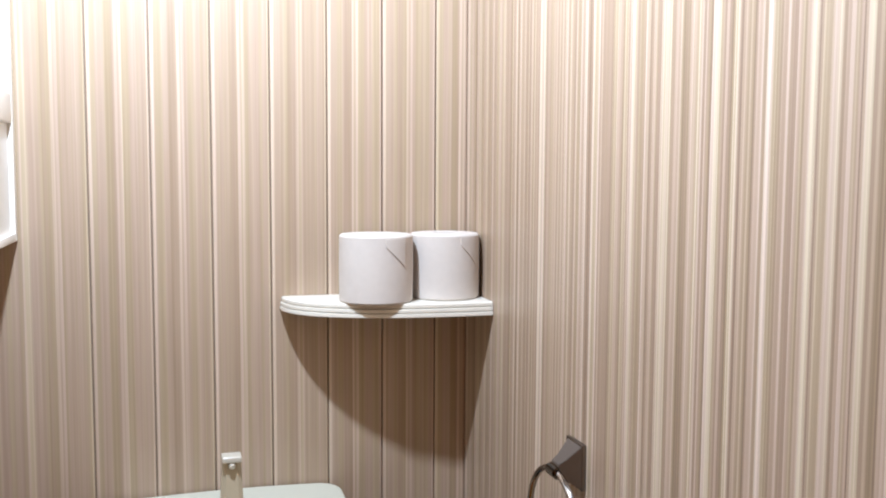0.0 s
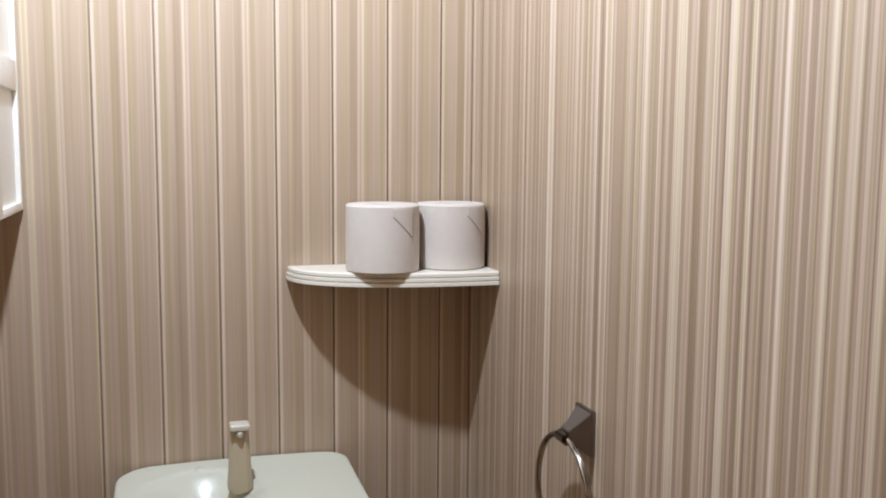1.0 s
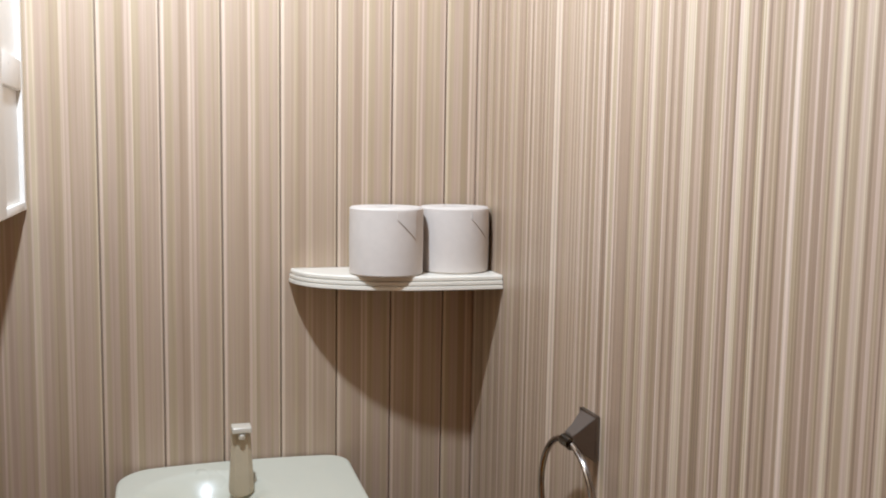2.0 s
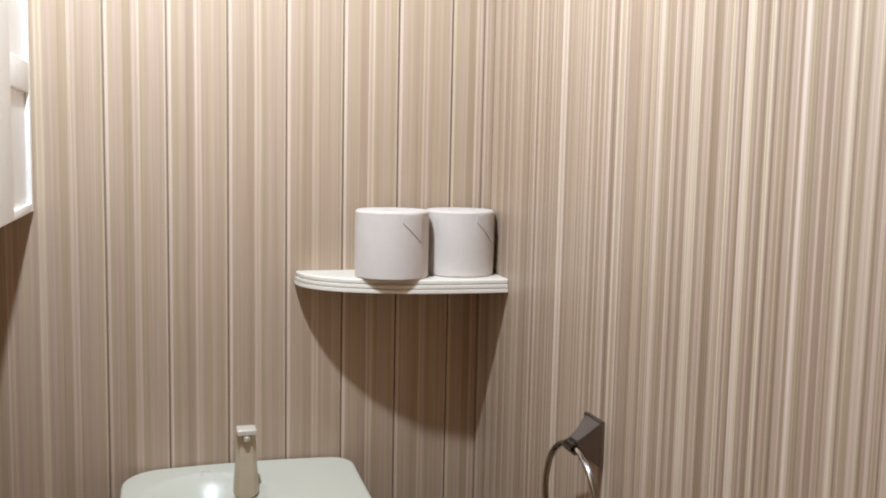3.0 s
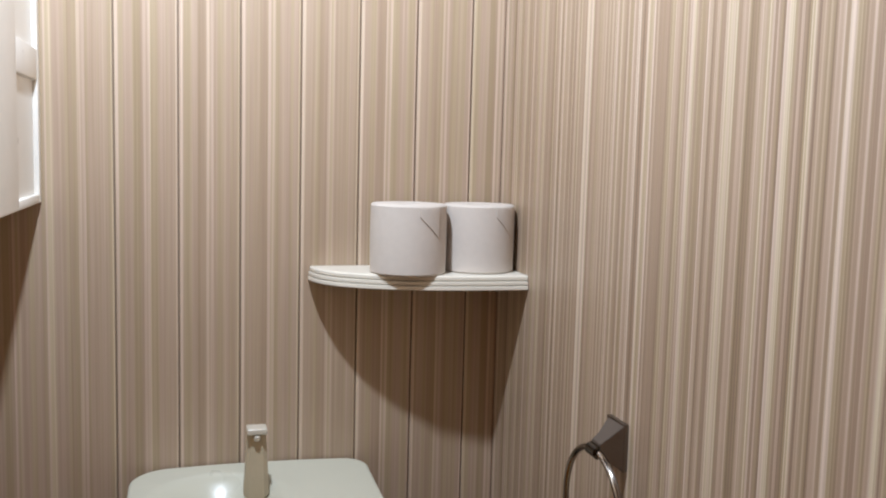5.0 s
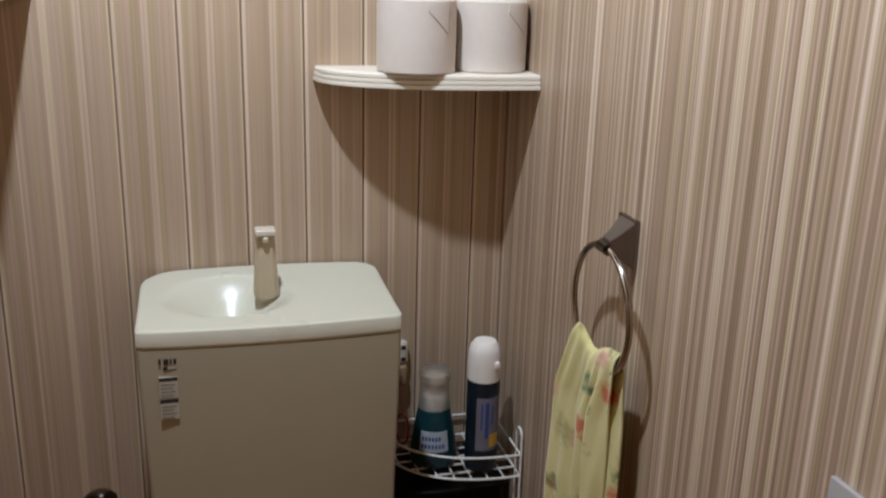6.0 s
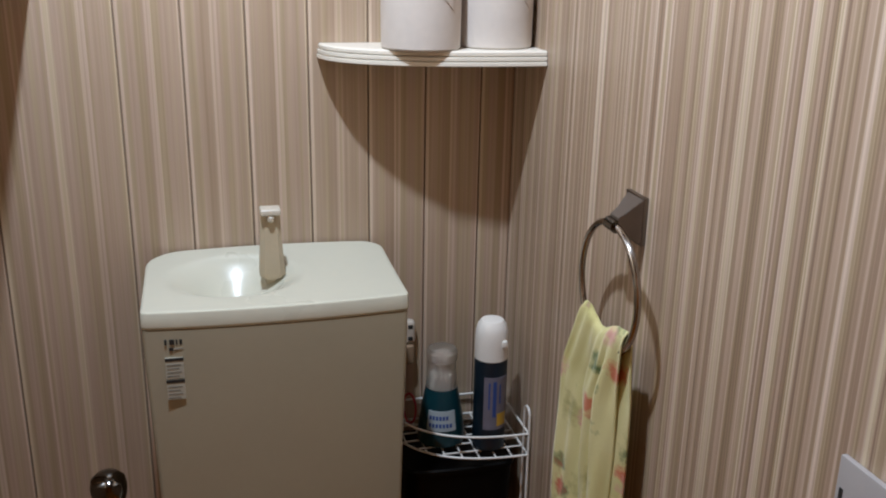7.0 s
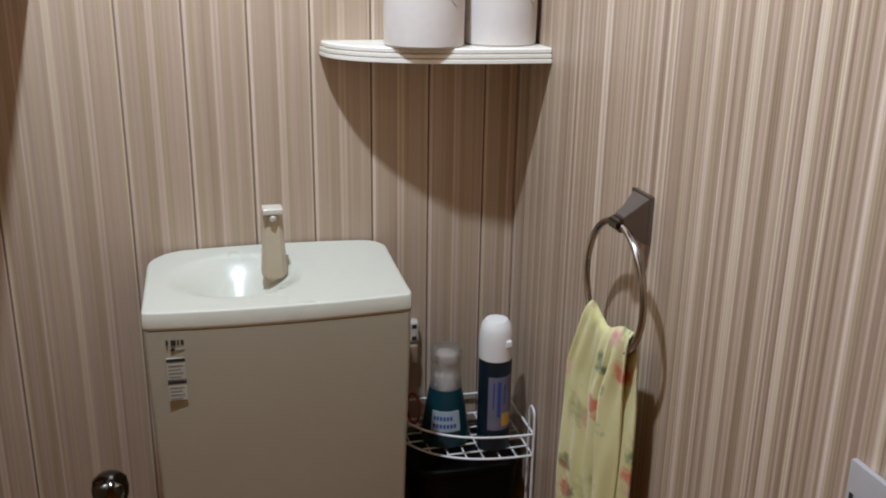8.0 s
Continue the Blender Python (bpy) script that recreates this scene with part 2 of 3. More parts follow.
def loft(sections, cap=True):
    """Skins a row of closed outlines of equal length."""
    bm = bmesh.new()
    rings = [[bm.verts.new(p) for p in s] for s in sections]
    n = len(rings[0])
    for A, B in zip(rings, rings[1:]):
        for k in range(n):
            bm.faces.new((A[k], A[(k + 1) % n], B[(k + 1) % n], B[k]))
    if cap:
        bm.faces.new(rings[0][::-1])
        bm.faces.new(rings[-1])
    return bm


def arc(cx, cy, r, a0, a1, n):
    return [(cx + r * math.cos(radians(a0 + (a1 - a0) * i / n)), cy + r * math.sin(radians(a0 + (a1 - a0) * i / n))) for i in range(n + 1)]


# ---- room ----
CEIL = 2.40
LEFT, FRONT = -0.985, -1.95
wall_back = finish("wall_back", box((LEFT - 0.1, 0.0041, 0), (0.1, 0.105, CEIL)), GROOVE)
tagged(wall_back, "beige striped printed board wall with vertical grooves", "wall", kind="structure")
wall_right = finish("wall_right", box((0.0, FRONT, 0), (0.1, 0.0, CEIL)), PAPER)
tagged(wall_right, "beige and cream finely striped wall board", "wall", kind="structure")
wall_left = finish("wall_left", box((LEFT - 0.1, FRONT, 0), (LEFT, 0.0, CEIL)), BOARD)
tagged(wall_left, "beige and cream finely striped wall board", "wall", kind="structure")
wall_front = finish("wall_front", box((LEFT - 0.1, FRONT - 0.1, 0), (0.1, FRONT - 0.001, CEIL)), WARM_BOUNCE)
tagged(wall_front, "unseen plain wall closing the small room, brown for warm bounce", "wall", kind="structure")
floor = finish("floor", box((LEFT - 0.1, FRONT - 0.1, -0.1), (0.1, 0.1, -0.001)), WARM_BOUNCE)
tagged(floor, "unseen floor of the toilet room, brown for warm bounce", "floor", kind="structure")
ceiling = finish("ceiling", box((LEFT - 0.1, FRONT - 0.1, CEIL + 0.001), (0.1, 0.1, CEIL + 0.1)), CEILING)
tagged(ceiling, "unseen plain ceiling, dark brown for warm bounce", "ceiling", kind="structure")

# boards of the back wall, one pitch wide, with rounded edges along the grooves
PITCH, FIRST, GAP = 0.10, 0.060, 0.0030
edges = [0.0] + [-(FIRST + PITCH * i) for i in range(9) if i != 7] + [LEFT]
for a, b in zip(edges, edges[1:]):
    hi = a - (GAP / 2 if a else 0.0)
    lo = b + (GAP / 2 if b != LEFT else 0.0)
    finish("board", box((lo, 0.0, 0.0), (hi, 0.0040, CEIL), 0.0019, 3), BOARD, wall_back)


# ---- corner shelf ----
def shelf_outline(grow, z, n=28):
    a, b = 0.346 + grow, 0.160 + grow
    pts = [(-0.001, -0.001, z)]
    for i in range(n + 1):
        q = math.pi / 2 * i / n
        c, s = math.cos(q), math.sin(q)
        pts.append((min(-0.001, -a * c ** 0.75), min(-0.001, -b * s ** 0.9), z))
    return pts


def corner_shelf():
    t = thing("corner_shelf", "white painted corner shelf with a ribbed curved edge", "shelf")
    z0, z1 = 1.188, 1.212
    tiers = (("lower_rib", ((-0.004, 0.0), (0.0, 0.0015), (0.0, 0.0075), (-0.004, 0.009))), ("middle_rib", ((-0.004, 0.0092), (-0.001, 0.011), (-0.001, 0.0165), (-0.006, 0.018))),
             ("shelf_top", ((-0.006, 0.0182), (-0.003, 0.020), (-0.003, 0.0255), (-0.0055, 0.028))))
    for name, steps in tiers:
        part(name, loft([shelf_outline(g, z0 + h * (z1 - z0) / 0.028) for g, h in steps]), SHELF_WHITE, t)
    return t


corner_shelf()
SHELF_TOP = 1.212


def paper_roll(x, y, r, h, label, flap_turn):
    t = thing("toilet_roll", label, "toilet paper", "rolls on the corner shelf")
    prof = [(0.021, 0.0), (r - 0.003, 0.0), (r, 0.003), (r + 0.0006, h * 0.5), (r, h - 0.003), (r - 0.003, h), (0.021, h), (0.0195, h - 0.002), (0.0195, 0.002), (0.021, 0.0)]
    part("paper", lathe(prof, (x, y, SHELF_TOP), 56, cap=False), TISSUE, t)
    part("core", lathe([(0.0194, 0.001), (0.0194, h - 0.003), (0.0186, h - 0.003), (0.0186, 0.001), (0.0194, 0.001)], (x, y, SHELF_TOP), 32, cap=False), CORE, t, "brown card core")
    # loose end folded to a point against the roll
    bm = bmesh.new()
    rows = []
    for i in range(9):
        f = i / 8
        a = radians(flap_turn + 34 * (f - 0.5))
        top = h - 0.006
        low = top - 0.012 - 0.035 * f
        rows.append([bm.verts.new((x + rr * math.cos(a), y + rr * math.sin(a), SHELF_TOP + z)) for rr, z in ((r - 0.001, top), (r + 0.0018, top), (r + 0.0018, low), (r - 0.001, low))])
    for A, B in zip(rows, rows[1:]):
        for k in range(4):
            bm.faces.new((A[k], A[(k + 1) % 4], B[(k + 1) % 4], B[k]))
    bm.faces.new(rows[0])
    bm.faces.new(rows[-1][::-1])
    part("loose_end", bm, TISSUE, t)
    return t


paper_roll(-0.1925, -0.097, 0.0630, 0.115, "white toilet roll with a folded end, at the shelf's curved edge", -70)
paper_roll(-0.0640, -0.0760, 0.0610, 0.114, "white toilet roll standing in the corner of the shelf", -62)


# ---- wall cabinet ----
def wall_cabinet():
    t = thing("wall_cabinet", "glossy white wall cabinet with recessed side panels", "cabinet")
    x, y1, z0, z1 = -0.769, -0.40, 1.317, 2.15
    part("body", box((x - 0.17, y1, z0), (x - 0.008, -0.001, z1), 0.006, 3), WHITE, t)
    bm = bmesh.new()
    add_box(bm, (x - 0.009, -0.020, z0), (x, -0.001, z1), 0.003)
    add_box(bm, (x - 0.009, y1, z0), (x, -0.206, z1), 0.004, 3)
    for a, b in ((z0, z0 + 0.014), (1.507, 1.555), (1.75, 1.80), (z1 - 0.03, z1)):
        add_box(bm, (x - 0.009, -0.2055, a), (x - 0.0004, -0.0205, b), 0.003)
    part("side_frame", bm, WHITE, t)
    return t


wall_cabinet()


# ---- toilet ----
def rounded(x0, x1, y0, y1, radii, bow, z, n=8):
    """Closed outline, radii at front-left, front-right, back-right, back-left; the front bows out."""
    fl, fr, br, bl = radii
    pts = []
    for i in range(13):
        f = i / 12
        x = x0 + fl + (x1 - fr - x0 - fl) * f
        pts.append((x, y0 - bow * (1 - (2 * f - 1) ** 2), z))
    pts += [(px, py, z) for px, py in arc(x1 - fr, y0 + fr, fr, -90, 0, n)[1:]]
    pts += [(px, py, z) for px, py in arc(x1 - br, y1 - br, br, 0, 90, n)]
    pts += [(px, py, z) for px, py in arc(x0 + bl, y1 - bl, bl, 90, 180, n)]
    pts += [(px, py, z) for px, py in arc(x0 + fl, y0 + fl, fl, 180, 270, n)[:-1]]
    return pts


def evenly(outline, count):
    """The same closed outline with its points at even steps."""
    pts = [Vector(p) for p in outline]
    pts.append(pts[0])
    sums = [0.0]
    for a, b in zip(pts, pts[1:]):
        sums.append(sums[-1] + (b - a).length)
    made, k = [], 0
    for i in range(count):
        d = sums[-1] * i / count
        while sums[k + 1] < d:
            k += 1
        made.append(tuple(pts[k].lerp(pts[k + 1], (d - sums[k]) / max(1e-9, sums[k + 1] - sums[k]))))
    return made


def toilet():
    t = thing("toilet", "off-white ceramic toilet cistern with a hand-basin lid", "toilet")
    # cistern body, slightly narrower at its foot
    secs = []
    for z, g in ((0.40, -0.014), (0.406, -0.009), (0.60, -0.005), (0.80, 0.0), (0.8295, 0.0)):
        secs.append(rounded(-0.6385 - g, -0.2445 + g, -0.2562 - g, -0.010, (0.008, 0.008, 0.03, 0.03), 0.010, z))
    for g, z in ((-0.012, 0.8295), (-0.014, 0.76)):
        secs.append(rounded(-0.6385 - g, -0.2445 + g, -0.2562 - g, -0.010 + g, (0.008, 0.008, 0.02, 0.02), 0.010, z))
    body = part("cistern", loft(secs), SHADED_CERAMIC, t)
    # lid with a hollow for washing hands
    def rise(x, y):
        """The top climbs towards the wall and is crowned across."""
        f = max(0.0, (y + 0.258) / 0.254)
        return 0.014 * f * f * (1 - 0.35 * ((x + 0.441) / 0.196) ** 2)

    def lid_ring(g, z):
        return [(x, y, h + (rise(x, y) if h > 0.84 else 0.0)) for x, y, h in evenly(rounded(-0.640 + g, -0.242 - g, -0.258 + g, -0.004 - g, (0.009, 0.009, 0.034, 0.055), 0.010, z, 10), 140)]

    def hollow(x, y):
        e = math.sqrt((abs(x + 0.500) / 0.116) ** 2 + (abs(y + 0.128) / 0.094) ** 2)
        dip = 0.0
        if e < 1.0:
            dip = 0.062 * (0.5 + 0.5 * math.cos(math.pi * e))
        return 0.858 + rise(x, y) - dip

    secs = [lid_ring(0.012, 0.8303), lid_ring(0.002, 0.8304), lid_ring(0.0005, 0.8325), lid_ring(0.0, 0.836), lid_ring(0.0005, 0.854), lid_ring(0.0015, 0.8566), lid_ring(0.004, 0.858)]
    n = len(secs[0])
    bm = loft(secs, cap=False)
    bm.verts.ensure_lookup_table()
    prev = [bm.verts[i] for i in range(n * (len(secs) - 1), n * len(secs))]
    rim, c, steps = secs[-1], (-0.500, -0.128), 64
    for k in range(1, steps):
        q = 1 - k / steps
        vs = [bm.verts.new((c[0] + (p[0] - c[0]) * q, c[1] + (p[1] - c[1]) * q, hollow(c[0] + (p[0] - c[0]) * q, c[1] + (p[1] - c[1]) * q))) for p in rim]
        for i in range(n):
            bm.faces.new((prev[i], prev[(i + 1) % n], vs[(i + 1) % n], vs[i]))
        prev = vs
    mid = bm.verts.new((*c, hollow(*c)))
    for i in range(n):
        bm.faces.new((prev[i], prev[(i + 1) % n], mid))
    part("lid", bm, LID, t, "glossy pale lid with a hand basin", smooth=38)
    # flat upright spout
    secs = []
    for z, dip, hw, y0, y1 in ((0.853, 0.006, 0.0195, -0.122, -0.106), (0.858, 0.003, 0.0205, -0.124, -0.102), (0.90, 0.0, 0.0180, -0.125, -0.102), (0.945, 0.0, 0.0155, -0.124, -0.104), (0.9575, 0.0, 0.0145, -0.123, -0.104)):
        secs.append([(-0.4400 + px, py, z - dz) for px, py, dz in ((-hw, y1, 0), (-hw, y0 + 0.006, 0), (-hw * 0.6, y0, dip * 0.6), (0, y0, dip), (hw * 0.6, y0, dip * 0.6), (hw, y0 + 0.006, 0), (hw, y1, 0), (0, y1, dip))])
    tap = part("tap", loft(secs), TAP, t, "flat beige water spout")
    part("tap_foot", box((-0.4515, -0.108, 0.835), (-0.4285, -0.014, 0.900), 0.004), TAP, tap)
    part("spout_lip", box((-0.4560, -0.134, 0.9578), (-0.4240, -0.103, 0.9675), 0.003, 3), TAP_LIP, tap)
    part("nozzle", lathe([(0.0045, 0), (0.0055, 0.002), (0.0055, 0.007), (0.004, 0.009)], (-0.4400, -0.129, 0.9475), 16), TAP_LIP, tap)
    # marks on the front of the cistern
    front = -0.2614
    for x, w in ((-0.6080, 0.003), (-0.6010, 0.007), (-0.5920, 0.0025), (-0.5870, 0.004)):
        part("mark", box((x, front + 0.0002, 0.8075), (x + w, front + 0.004, 0.8150)), INK, body)
    part("mark", box((-0.6020, front + 0.0002, 0.7980), (-0.5960, front + 0.004, 0.8020)), INK, body)
    part("mark", box((-0.5950, front + 0.0002, 0.7990), (-0.5820, front + 0.004, 0.8010)), GREY_INK, body)
    for top, tall in ((0.7865, 0.033), (0.7515, 0.032)):
        st = part("sticker", box((-0.6090, front - 0.0002, top - tall), (-0.5830, front + 0.004, top)), STICKER, body, "small care label with bars")
        part("bar", box((-0.6090, front - 0.0008, top - 0.0048), (-0.5830, front, top)), INK, st)
        for k in range(4):
            zz = top - 0.010 - k * 0.0058
            part("bar", box((-0.6070, front - 0.0006, zz - 0.0026), (-0.5865 - 0.003 * (k % 2), front, zz)), GREY_INK, st)
    # pedestal that carries the cistern
    secs = []
    for z, g in ((0.0, -0.03), (0.05, -0.035), (0.2, -0.05), (0.34, -0.02), (0.40, -0.005)):
        secs.append(rounded(-0.60 - g, -0.26 + g, -0.30, -0.02, (0.06, 0.06, 0.03, 0.03), 0.03, z))
    part("pedestal", loft(secs), SHADED_CERAMIC, t)
    return t


toilet()


def toilet_brush(x, y):
    t = thing("toilet_brush", "toilet brush with a dark polished round knob beside the cistern", "toilet brush")
    prof = [(0.008, -0.040), (0.013, -0.034), (0.022, -0.024), (0.0265, -0.006), (0.0275, 0.006), (0.025, 0.018), (0.017, 0.026), (0.006, 0.029), (0.001, 0.0295)]
    part("knob", lathe(prof, (x, y, 0.569), 36), DARK_CHROME, t, "dark polished knob")
    part("rod", lathe([(0.0075, 0.10), (0.0075, 0.531)], (x, y, 0), 20), CHROME, t)
    part("holder", lathe([(0.045, 0.0), (0.048, 0.004), (0.043, 0.12), (0.020, 0.125)], (x, y, 0), 32), BLACK, t)
    return t


toilet_brush(-0.707, -0.24)


# ---- corner rack and what stands in it ----
RIM, DECK, RACK, RACK_DEEP = 0.547, 0.505, 0.234, 0.182


def rack_edge(f):
    """The rack's curved front, from the back wall (0) to the right wall (1)."""
    q = math.pi / 2 * f
    return -0.008 - (RACK - 0.008) * max(0.0, math.cos(q)) ** 0.75, -0.008 - (RACK_DEEP - 0.008) * math.sin(q) ** 0.9


def rack_reach(d, axis):
    """How far the deck goes out at a distance d along the other wall."""
    lo, hi = 0.0, 1.0
    for _ in range(30):
        mid = (lo + hi) / 2
        v = -rack_edge(mid)[1 - axis] - 0.008
        if (v < d) == (axis == 0):
            lo = mid
        else:
            hi = mid
    return -rack_edge(lo)[axis]


def corner_rack():
    t = thing("corner_rack", "white coated wire corner rack on legs beside the cistern", "rack")
    w = 0.0021
    for name, z in (("rim", RIM), ("deck_rim", DECK)):
        part(name, add_tube(bmesh.new(), [(*rack_edge(i / 28), z) for i in range(29)], w), WIRE, t)
    for z in (RIM, DECK):
        part("side_wire", add_tube(bmesh.new(), [(-0.008, -0.010, z), (-0.008, -RACK_DEEP, z)], w), WIRE, t)
        part("back_wire", add_tube(bmesh.new(), [(-0.010, -0.008, z), (-RACK, -0.008, z)], w), WIRE, t)
    for k in range(1, 8):
        d = 0.029 * k
        part("deck_wire", add_tube(bmesh.new(), [(-0.008 - d, -0.008, DECK), (-0.008 - d, -rack_reach(d, 1), DECK)], 0.0016, 8), WIRE, t)
        if d < RACK_DEEP - 0.012:
            part("deck_wire", add_tube(bmesh.new(), [(-0.008, -0.008 - d, DECK + 0.003), (-rack_reach(d, 0), -0.008 - d, DECK + 0.003)], 0.0016, 8), WIRE, t)
    # looped leg at each end, rising above the rim
    for ax, ay, dx, dy in ((-0.008, -RACK_DEEP, 0, 1), (-RACK, -0.008, 1, 0)):
        r, top = 0.013, RIM + 0.034
        pts = [(ax, ay, 0.0), (ax, ay, top)]
        pts += [(ax + dx * r * (1 - math.cos(a)), ay + dy * r * (1 - math.cos(a)), top + r * math.sin(a)) for a in (0.4, 0.8, 1.2, 1.57, 1.95, 2.35, 2.75)]
        pts += [(ax + dx * 2 * r, ay + dy * 2 * r, top), (ax + dx * 2 * r, ay + dy * 2 * r, 0.0)]
        part("leg", add_tube(bmesh.new(), pts, w), WIRE, t)
    part("leg", add_tube(bmesh.new(), [(-0.010, -0.010, 0.0), (-0.010, -0.010, RIM)], w), WIRE, t)
    return t


corner_rack()
STAND = DECK + 0.005


def spray_can(x, y):
    t = thing("spray_can", "dark blue spray can with white cap in the wire rack", "spray can")
    r = 0.0292
    can = part("can", lathe([(r - 0.003, 0), (r, 0.004), (r, 0.168), (r - 0.002, 0.172), (r - 0.002, 0.174)], (x, y, STAND)), NAVY, t)
    part("cap", lathe([(r, 0.1745), (r, 0.205), (r - 0.001, 0.224), (r - 0.004, 0.2365), (r - 0.010, 0.2445), (r - 0.016, 0.2455), (0.006, 0.2455)], (x, y, STAND)), CAP_WHITE, t, "white dome cap")
    part("nozzle", box((x + 0.010, y - r - 0.001, STAND + 0.200), (x + 0.020, y - 0.016, STAND + 0.213), 0.003), CAP_WHITE, t)

    def patch(a0, a1, z0, z1, mat, name, owner, lift=0.0006):
        bm = bmesh.new()
        n = 10
        rows = []
        for i in range(n + 1):
            a = radians(a0 + (a1 - a0) * i / n)
            rows.append([bm.verts.new((x + q * math.cos(a), y + q * math.sin(a), STAND + z)) for q, z in ((r - 0.002, z0), (r + lift, z0), (r + lift, z1), (r - 0.002, z1))])
        for A, B in zip(rows, rows[1:]):
            for k in range(4):
                bm.faces.new((A[k], A[(k + 1) % 4], B[(k + 1) % 4], B[k]))
        bm.faces.new(rows[0])
        bm.faces.new(rows[-1][::-1])
        return part(name, bm, mat, owner)

    lab = patch(-128, -36, 0.045, 0.146, LILAC, "label_panel", can)
    for a0, a1, z0, z1 in ((-112, -106, 0.085, 0.136), (-97, -84, 0.070, 0.138), (-74, -68, 0.095, 0.132)):
        patch(a0, a1, z0, z1, BLUE_INK, "bar", lab, 0.0009)
    patch(-80, -40, 0.052, 0.076, YELLOW_INK, "patch", lab, 0.0009)
    return t


def soap_bottle(x, y):
    t = thing("soap_bottle", "teal foam soap bottle with a clear cap, in the wire rack", "bottle")
    prof = [(0.036, 0), (0.0425, 0.004), (0.0425, 0.02), (0.039, 0.05), (0.033, 0.085), (0.0295, 0.103), (0.0285, 0.107)]
    b = part("bottle", lathe(prof, (x, y, STAND)), TEAL, t)
    part("collar", lathe([(0.020, 0.107), (0.020, 0.130), (0.012, 0.132), (0.012, 0.150), (0.017, 0.152), (0.017, 0.166), (0.002, 0.167)], (x, y, STAND), 28), CAP_WHITE, t, "cream pump head")
    part("cap", lathe([(0.0285, 0.1075), (0.0268, 0.125), (0.0245, 0.157), (0.0275, 0.160), (0.0275, 0.174), (0.024, 0.180), (0.002, 0.1815)], (x, y, STAND), 36), CLEAR, t, "clear plastic cap")
    bm = bmesh.new()
    rows = []
    for i in range(13):
        a = radians(-142 + 78 * i / 12)
        rows.append([bm.verts.new((x + q * math.cos(a), y + q * math.sin(a), STAND + z)) for q, z in ((0.0375, 0.035), (0.0418, 0.035), (0.0366, 0.072), (0.033, 0.072))])
    for A, B in zip(rows, rows[1:]):
        for k in range(4):
            bm.faces.new((A[k], A[(k + 1) % 4], B[(k + 1) % 4], B[k]))
    bm.faces.new(rows[0])
    bm.faces.new(rows[-1][::-1])
    lab = part("label_panel", bm, LABEL, b, "pale blue label with two dark lines")
    for z, a0, a1 in ((0.060, -136, -84), (0.046, -136, -74)):
        k = a0
        while k < a1:
            f = (z - 0.035) / 0.037
            q = 0.0418 + (0.0366 - 0.0418) * f + 0.0006
            a, c = radians(k), radians(k + 6)
            bm = bmesh.new()
            vs = [bm.verts.new((x + rr * math.cos(g), y + rr * math.sin(g), STAND + zz)) for zz, rr in ((z - 0.004, q + 0.0005), (z + 0.003, q - 0.0005)) for g in (a, c)]
            inner = [bm.verts.new((x + (v.co.x - x) * 0.97, y + (v.co.y - y) * 0.97, v.co.z)) for v in vs]
            for f4 in ((0, 1, 3, 2),):
                bm.faces.new([vs[i] for i in f4])
                bm.faces.new([inner[i] for i in f4][::-1])
            for i, j in ((0, 1), (1, 3), (3, 2), (2, 0)):
                bm.faces.new((vs[i], vs[j], inner[j], inner[i]))
            part("bar", bm, BLUE_INK, lab)
            k += 9
    return t


spray_can(-0.0695, -0.139)
soap_bottle(-0.1475, -0.098)

bin_thing = thing("black_bin", "black plastic bin standing under the wire rack", "bin")
drum = loft([rounded(-0.226 + g, -0.020 - g, -0.168 + g, -0.016 - g, (0.03, 0.03, 0.02, 0.02), 0.004, z) for g, z in ((0.022, 0.0), (0.016, 0.004), (0.004, 0.465), (0.006, 0.474))])
part("drum", drum, BLACK, bin_thing)
rim = loft([rounded(-0.226 + g, -0.020 - g, -0.168 + g, -0.016 - g, (0.03, 0.03, 0.02, 0.02), 0.004, z) for g, z in ((0.004, 0.4745), (0.0, 0.476), (0.0, 0.484), (0.003, 0.487), (0.008, 0.487))])
part("rim", rim, BLACK, bin_thing)


# ---- socket on the back wall ----
def wall_socket():
    t = thing("wall_socket", "white plastic wall socket with dark openings behind the cistern", "socket")
    part("cover", box((-0.2130, -0.022, 0.6665), (-0.1780, -0.0005, 0.7125), 0.0105, 5), SOCKET, t)
    for z in (0.7015, 0.6785):
        part("slot", box((-0.1930, -0.0226, z - 0.004), (-0.1840, -0.020, z + 0.004), 0.001), INK, t)
    # tan block directly below the cover
    part("lower_block", box((-0.2130, -0.026, 0.6275), (-0.1810, -0.0005, 0.6660), 0.006, 3), TAN, t, "tan lower half below the cover")
    return t


wall_socket()


# ---- towel ring and towel ----
RX, RY, RZ, RR = -0.040, -0.5230, 0.9500, 0.0860


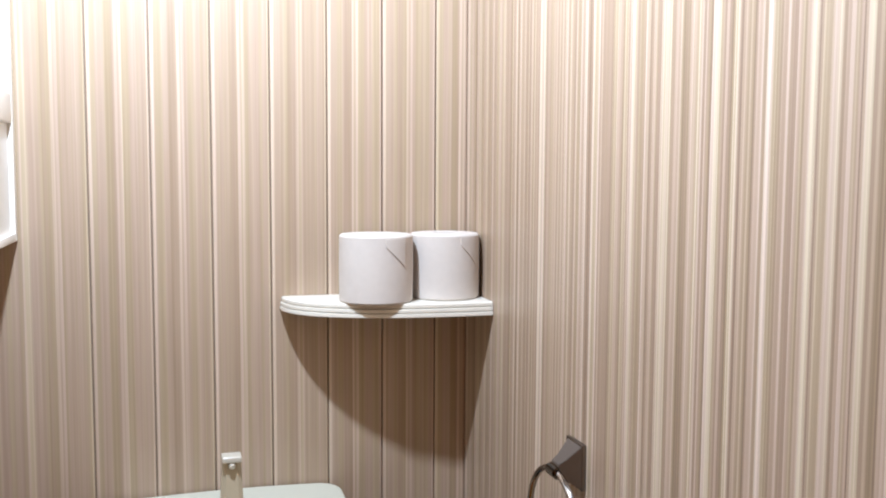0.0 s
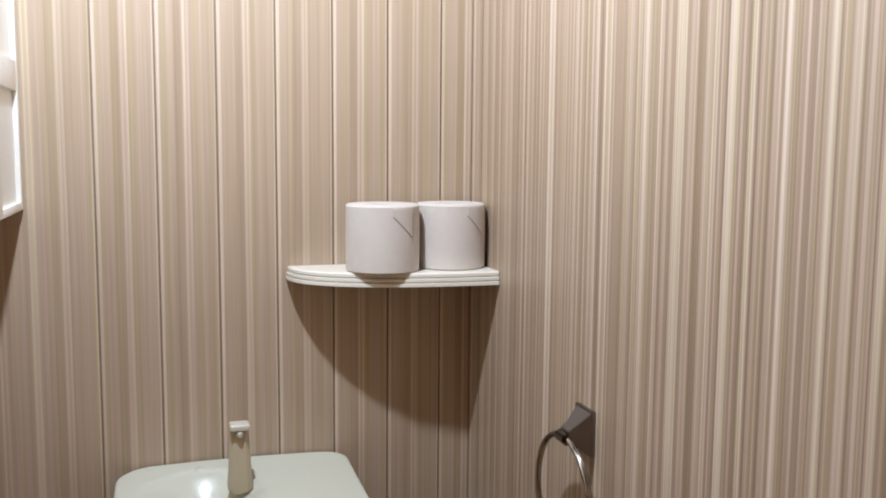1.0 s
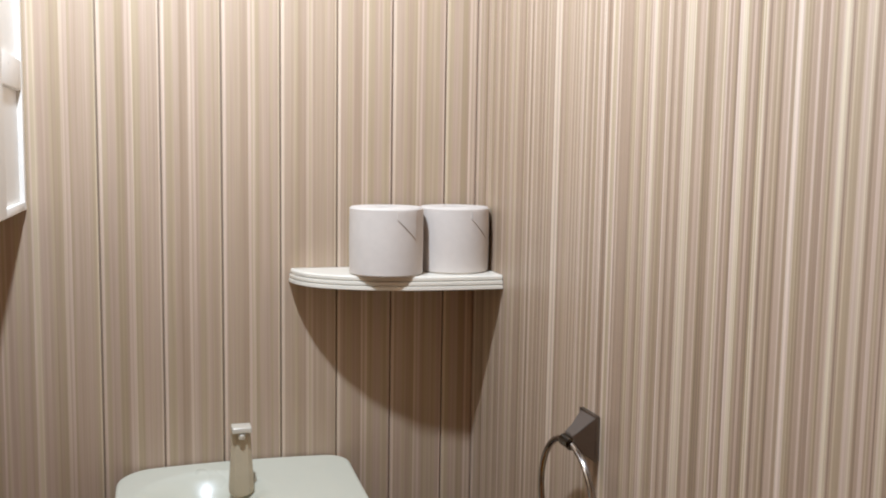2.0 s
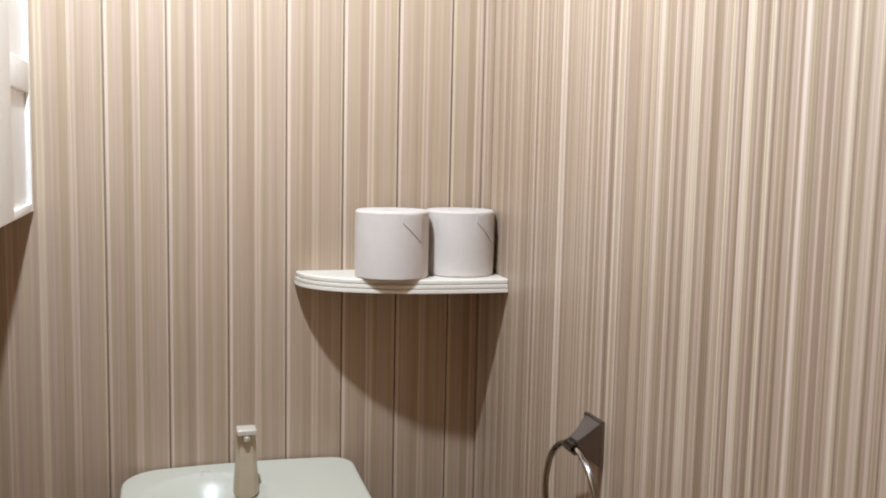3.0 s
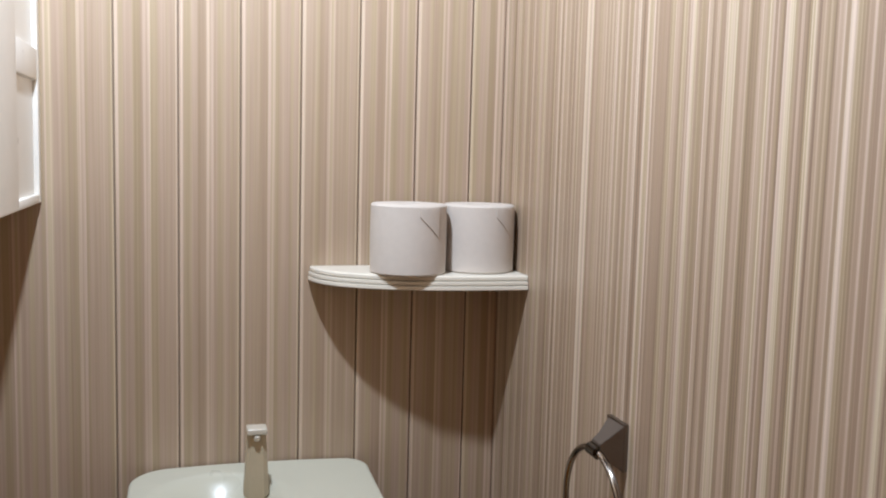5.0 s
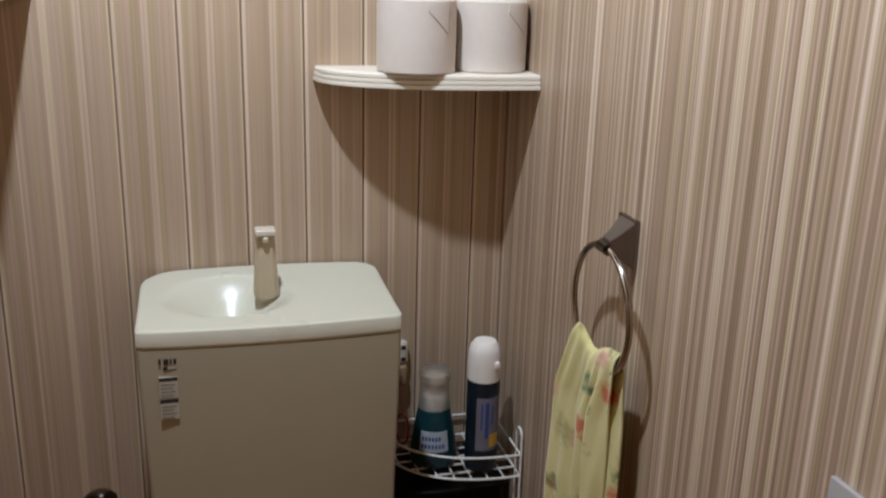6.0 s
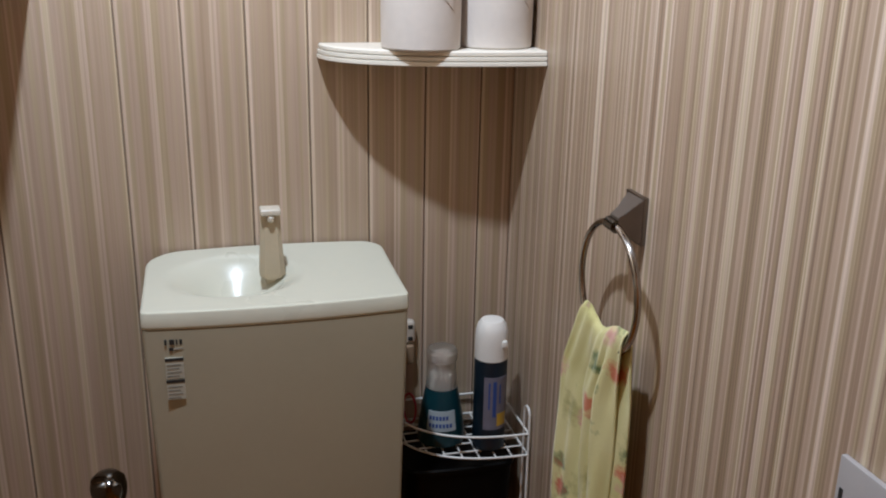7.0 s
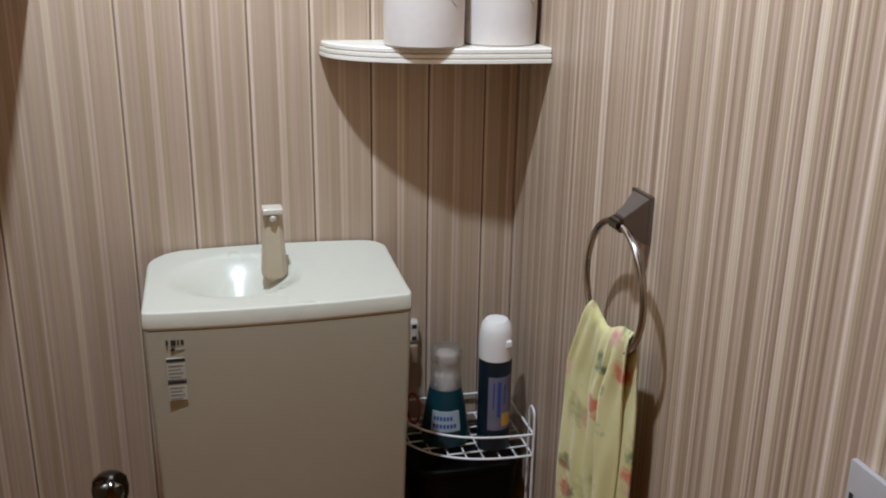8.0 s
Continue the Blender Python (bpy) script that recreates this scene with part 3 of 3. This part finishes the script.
def towel_ring():
    t = thing("towel_ring", "chrome towel ring on a square wall plate", "towel ring")
    part("wall_plate", box((-0.007, -0.538, 1.008), (-0.0005, -0.486, 1.071), 0.0012), STEEL, t)
    secs = []
    for x, y0, y1, z0, z1 in ((-0.006, -0.5375, -0.490, 1.010, 1.069), (-0.016, -0.537, -0.497, 1.016, 1.062), (-0.028, -0.536, -0.506, 1.024, 1.053), (-0.039, -0.5355, -0.510, 1.029, 1.046)):
        secs.append([(x, y0, z0), (x, y1, z0), (x, y1, z1), (x, y0, z1)])
    bm = loft(secs)
    bmesh.ops.bevel(bm, geom=list(bm.edges), offset=0.0008, segments=2, affect="EDGES")
    part("arm", bm, STEEL, t)
    part("collar", add_tube(bmesh.new(), [(RX, RY - 0.012, RZ + RR - 0.001), (RX, RY + 0.012, RZ + RR - 0.001)], 0.0085, 20), DARK_CHROME, t, "dark round ring collar")
    pts = [(RX, RY + RR * math.sin(a), RZ + RR * math.cos(a)) for a in [k * math.tau / 64 for k in range(64)]]
    part("ring", add_tube(bmesh.new(), pts, 0.0046, 12, closed=True), CHROME, t)
    return t


towel_ring()


def hand_towel():
    t = thing("hand_towel", "yellow floral cotton towel draped through the towel ring", "towel")
    n, rows = 40, 44

    def saddle(f):
        """The line on which the cloth hangs over the ring."""
        y = RY + 0.061 - 0.127 * f
        return y, RZ - 0.046 + 0.008 * f - 0.017 * math.sin(math.pi * f) ** 1.3 + 0.003 * math.sin(f * 11)

    def sheet(name, side, length, y_shift, spread, label):
        bm = bmesh.new()
        grid = []
        for i in range(rows + 1):
            d = length * i / rows
            row = []
            for k in range(n + 1):
                f = k / n
                y, z = saddle(1 - f)
                ease = min(1.0, d / 0.10)
                lift = 0.0065 * (1 - min(1.0, d / 0.02) ** 2) ** 0.5 if d < 0.02 else 0.0
                yy = y + ease * ((f - 0.5) * spread + y_shift)
                fold = 0.013 * math.sin(f * 9.0 + 1.3 + d * 4) * ease + 0.005 * math.sin(f * 21 + d * 7) * ease + 0.002 * math.sin(f * 37 - d * 25)
                x = RX + side * (0.0062 * min(1.0, d / 0.012) + (0.005 if side < 0 else -0.001) * ease) + fold * (0.65 if side < 0 else 0.3)
                if side < 0:
                    x += 0.010 * math.exp(-((f - 0.27 - 0.1 * d) / 0.035) ** 2) * ease
                row.append(bm.verts.new((x, yy, z + 0.006 - d + 0.002 * math.sin(f * 6))))
            grid.append(row)
        for A, B in zip(grid, grid[1:]):
            for k in range(n):
                bm.faces.new((A[k], A[k + 1], B[k + 1], B[k]))
        ob = part(name, bm, TOWEL, t, label)
        sol = ob.modifiers.new("thickness", "SOLIDIFY")
        sol.thickness = 0.0022
        sol.offset = 0.0
        return ob

    sheet("front_fall", -1, 0.42, 0.022, 0.020, "")
    sheet("back_fall", 1, 0.40, -0.006, 0.0, "")
    return t


hand_towel()


# ---- remote control on the right wall ----
def remote():
    t = thing("wall_remote", "pale grey wall remote control with printed marks", "remote control")
    body = part("case", box((-0.007, -1.165, 0.814), (-0.0005, -0.948, 0.946), 0.002, 2), REMOTE, t)
    part("mark", box((-0.0076, -0.958, 0.895), (-0.0065, -0.9535, 0.916)), INK, body)
    part("mark", box((-0.0076, -1.008, 0.912), (-0.0065, -0.990, 0.926)), RED_INK, body)
    return t


remote()


# ---- cord hung on the rack ----
def cord_loop():
    t = thing("cord_loop", "dark red cord loop hooked over the white wire rack", "cord")
    pts = [(-0.206 + 0.009 * math.cos(a), -0.098 - 0.010 * math.cos(a), 0.577 + 0.029 * math.sin(a)) for a in [k * math.tau / 28 for k in range(28)]]
    part("loop", add_tube(bmesh.new(), pts, 0.0022, 8, closed=True), RED, t)
    return t


cord_loop()
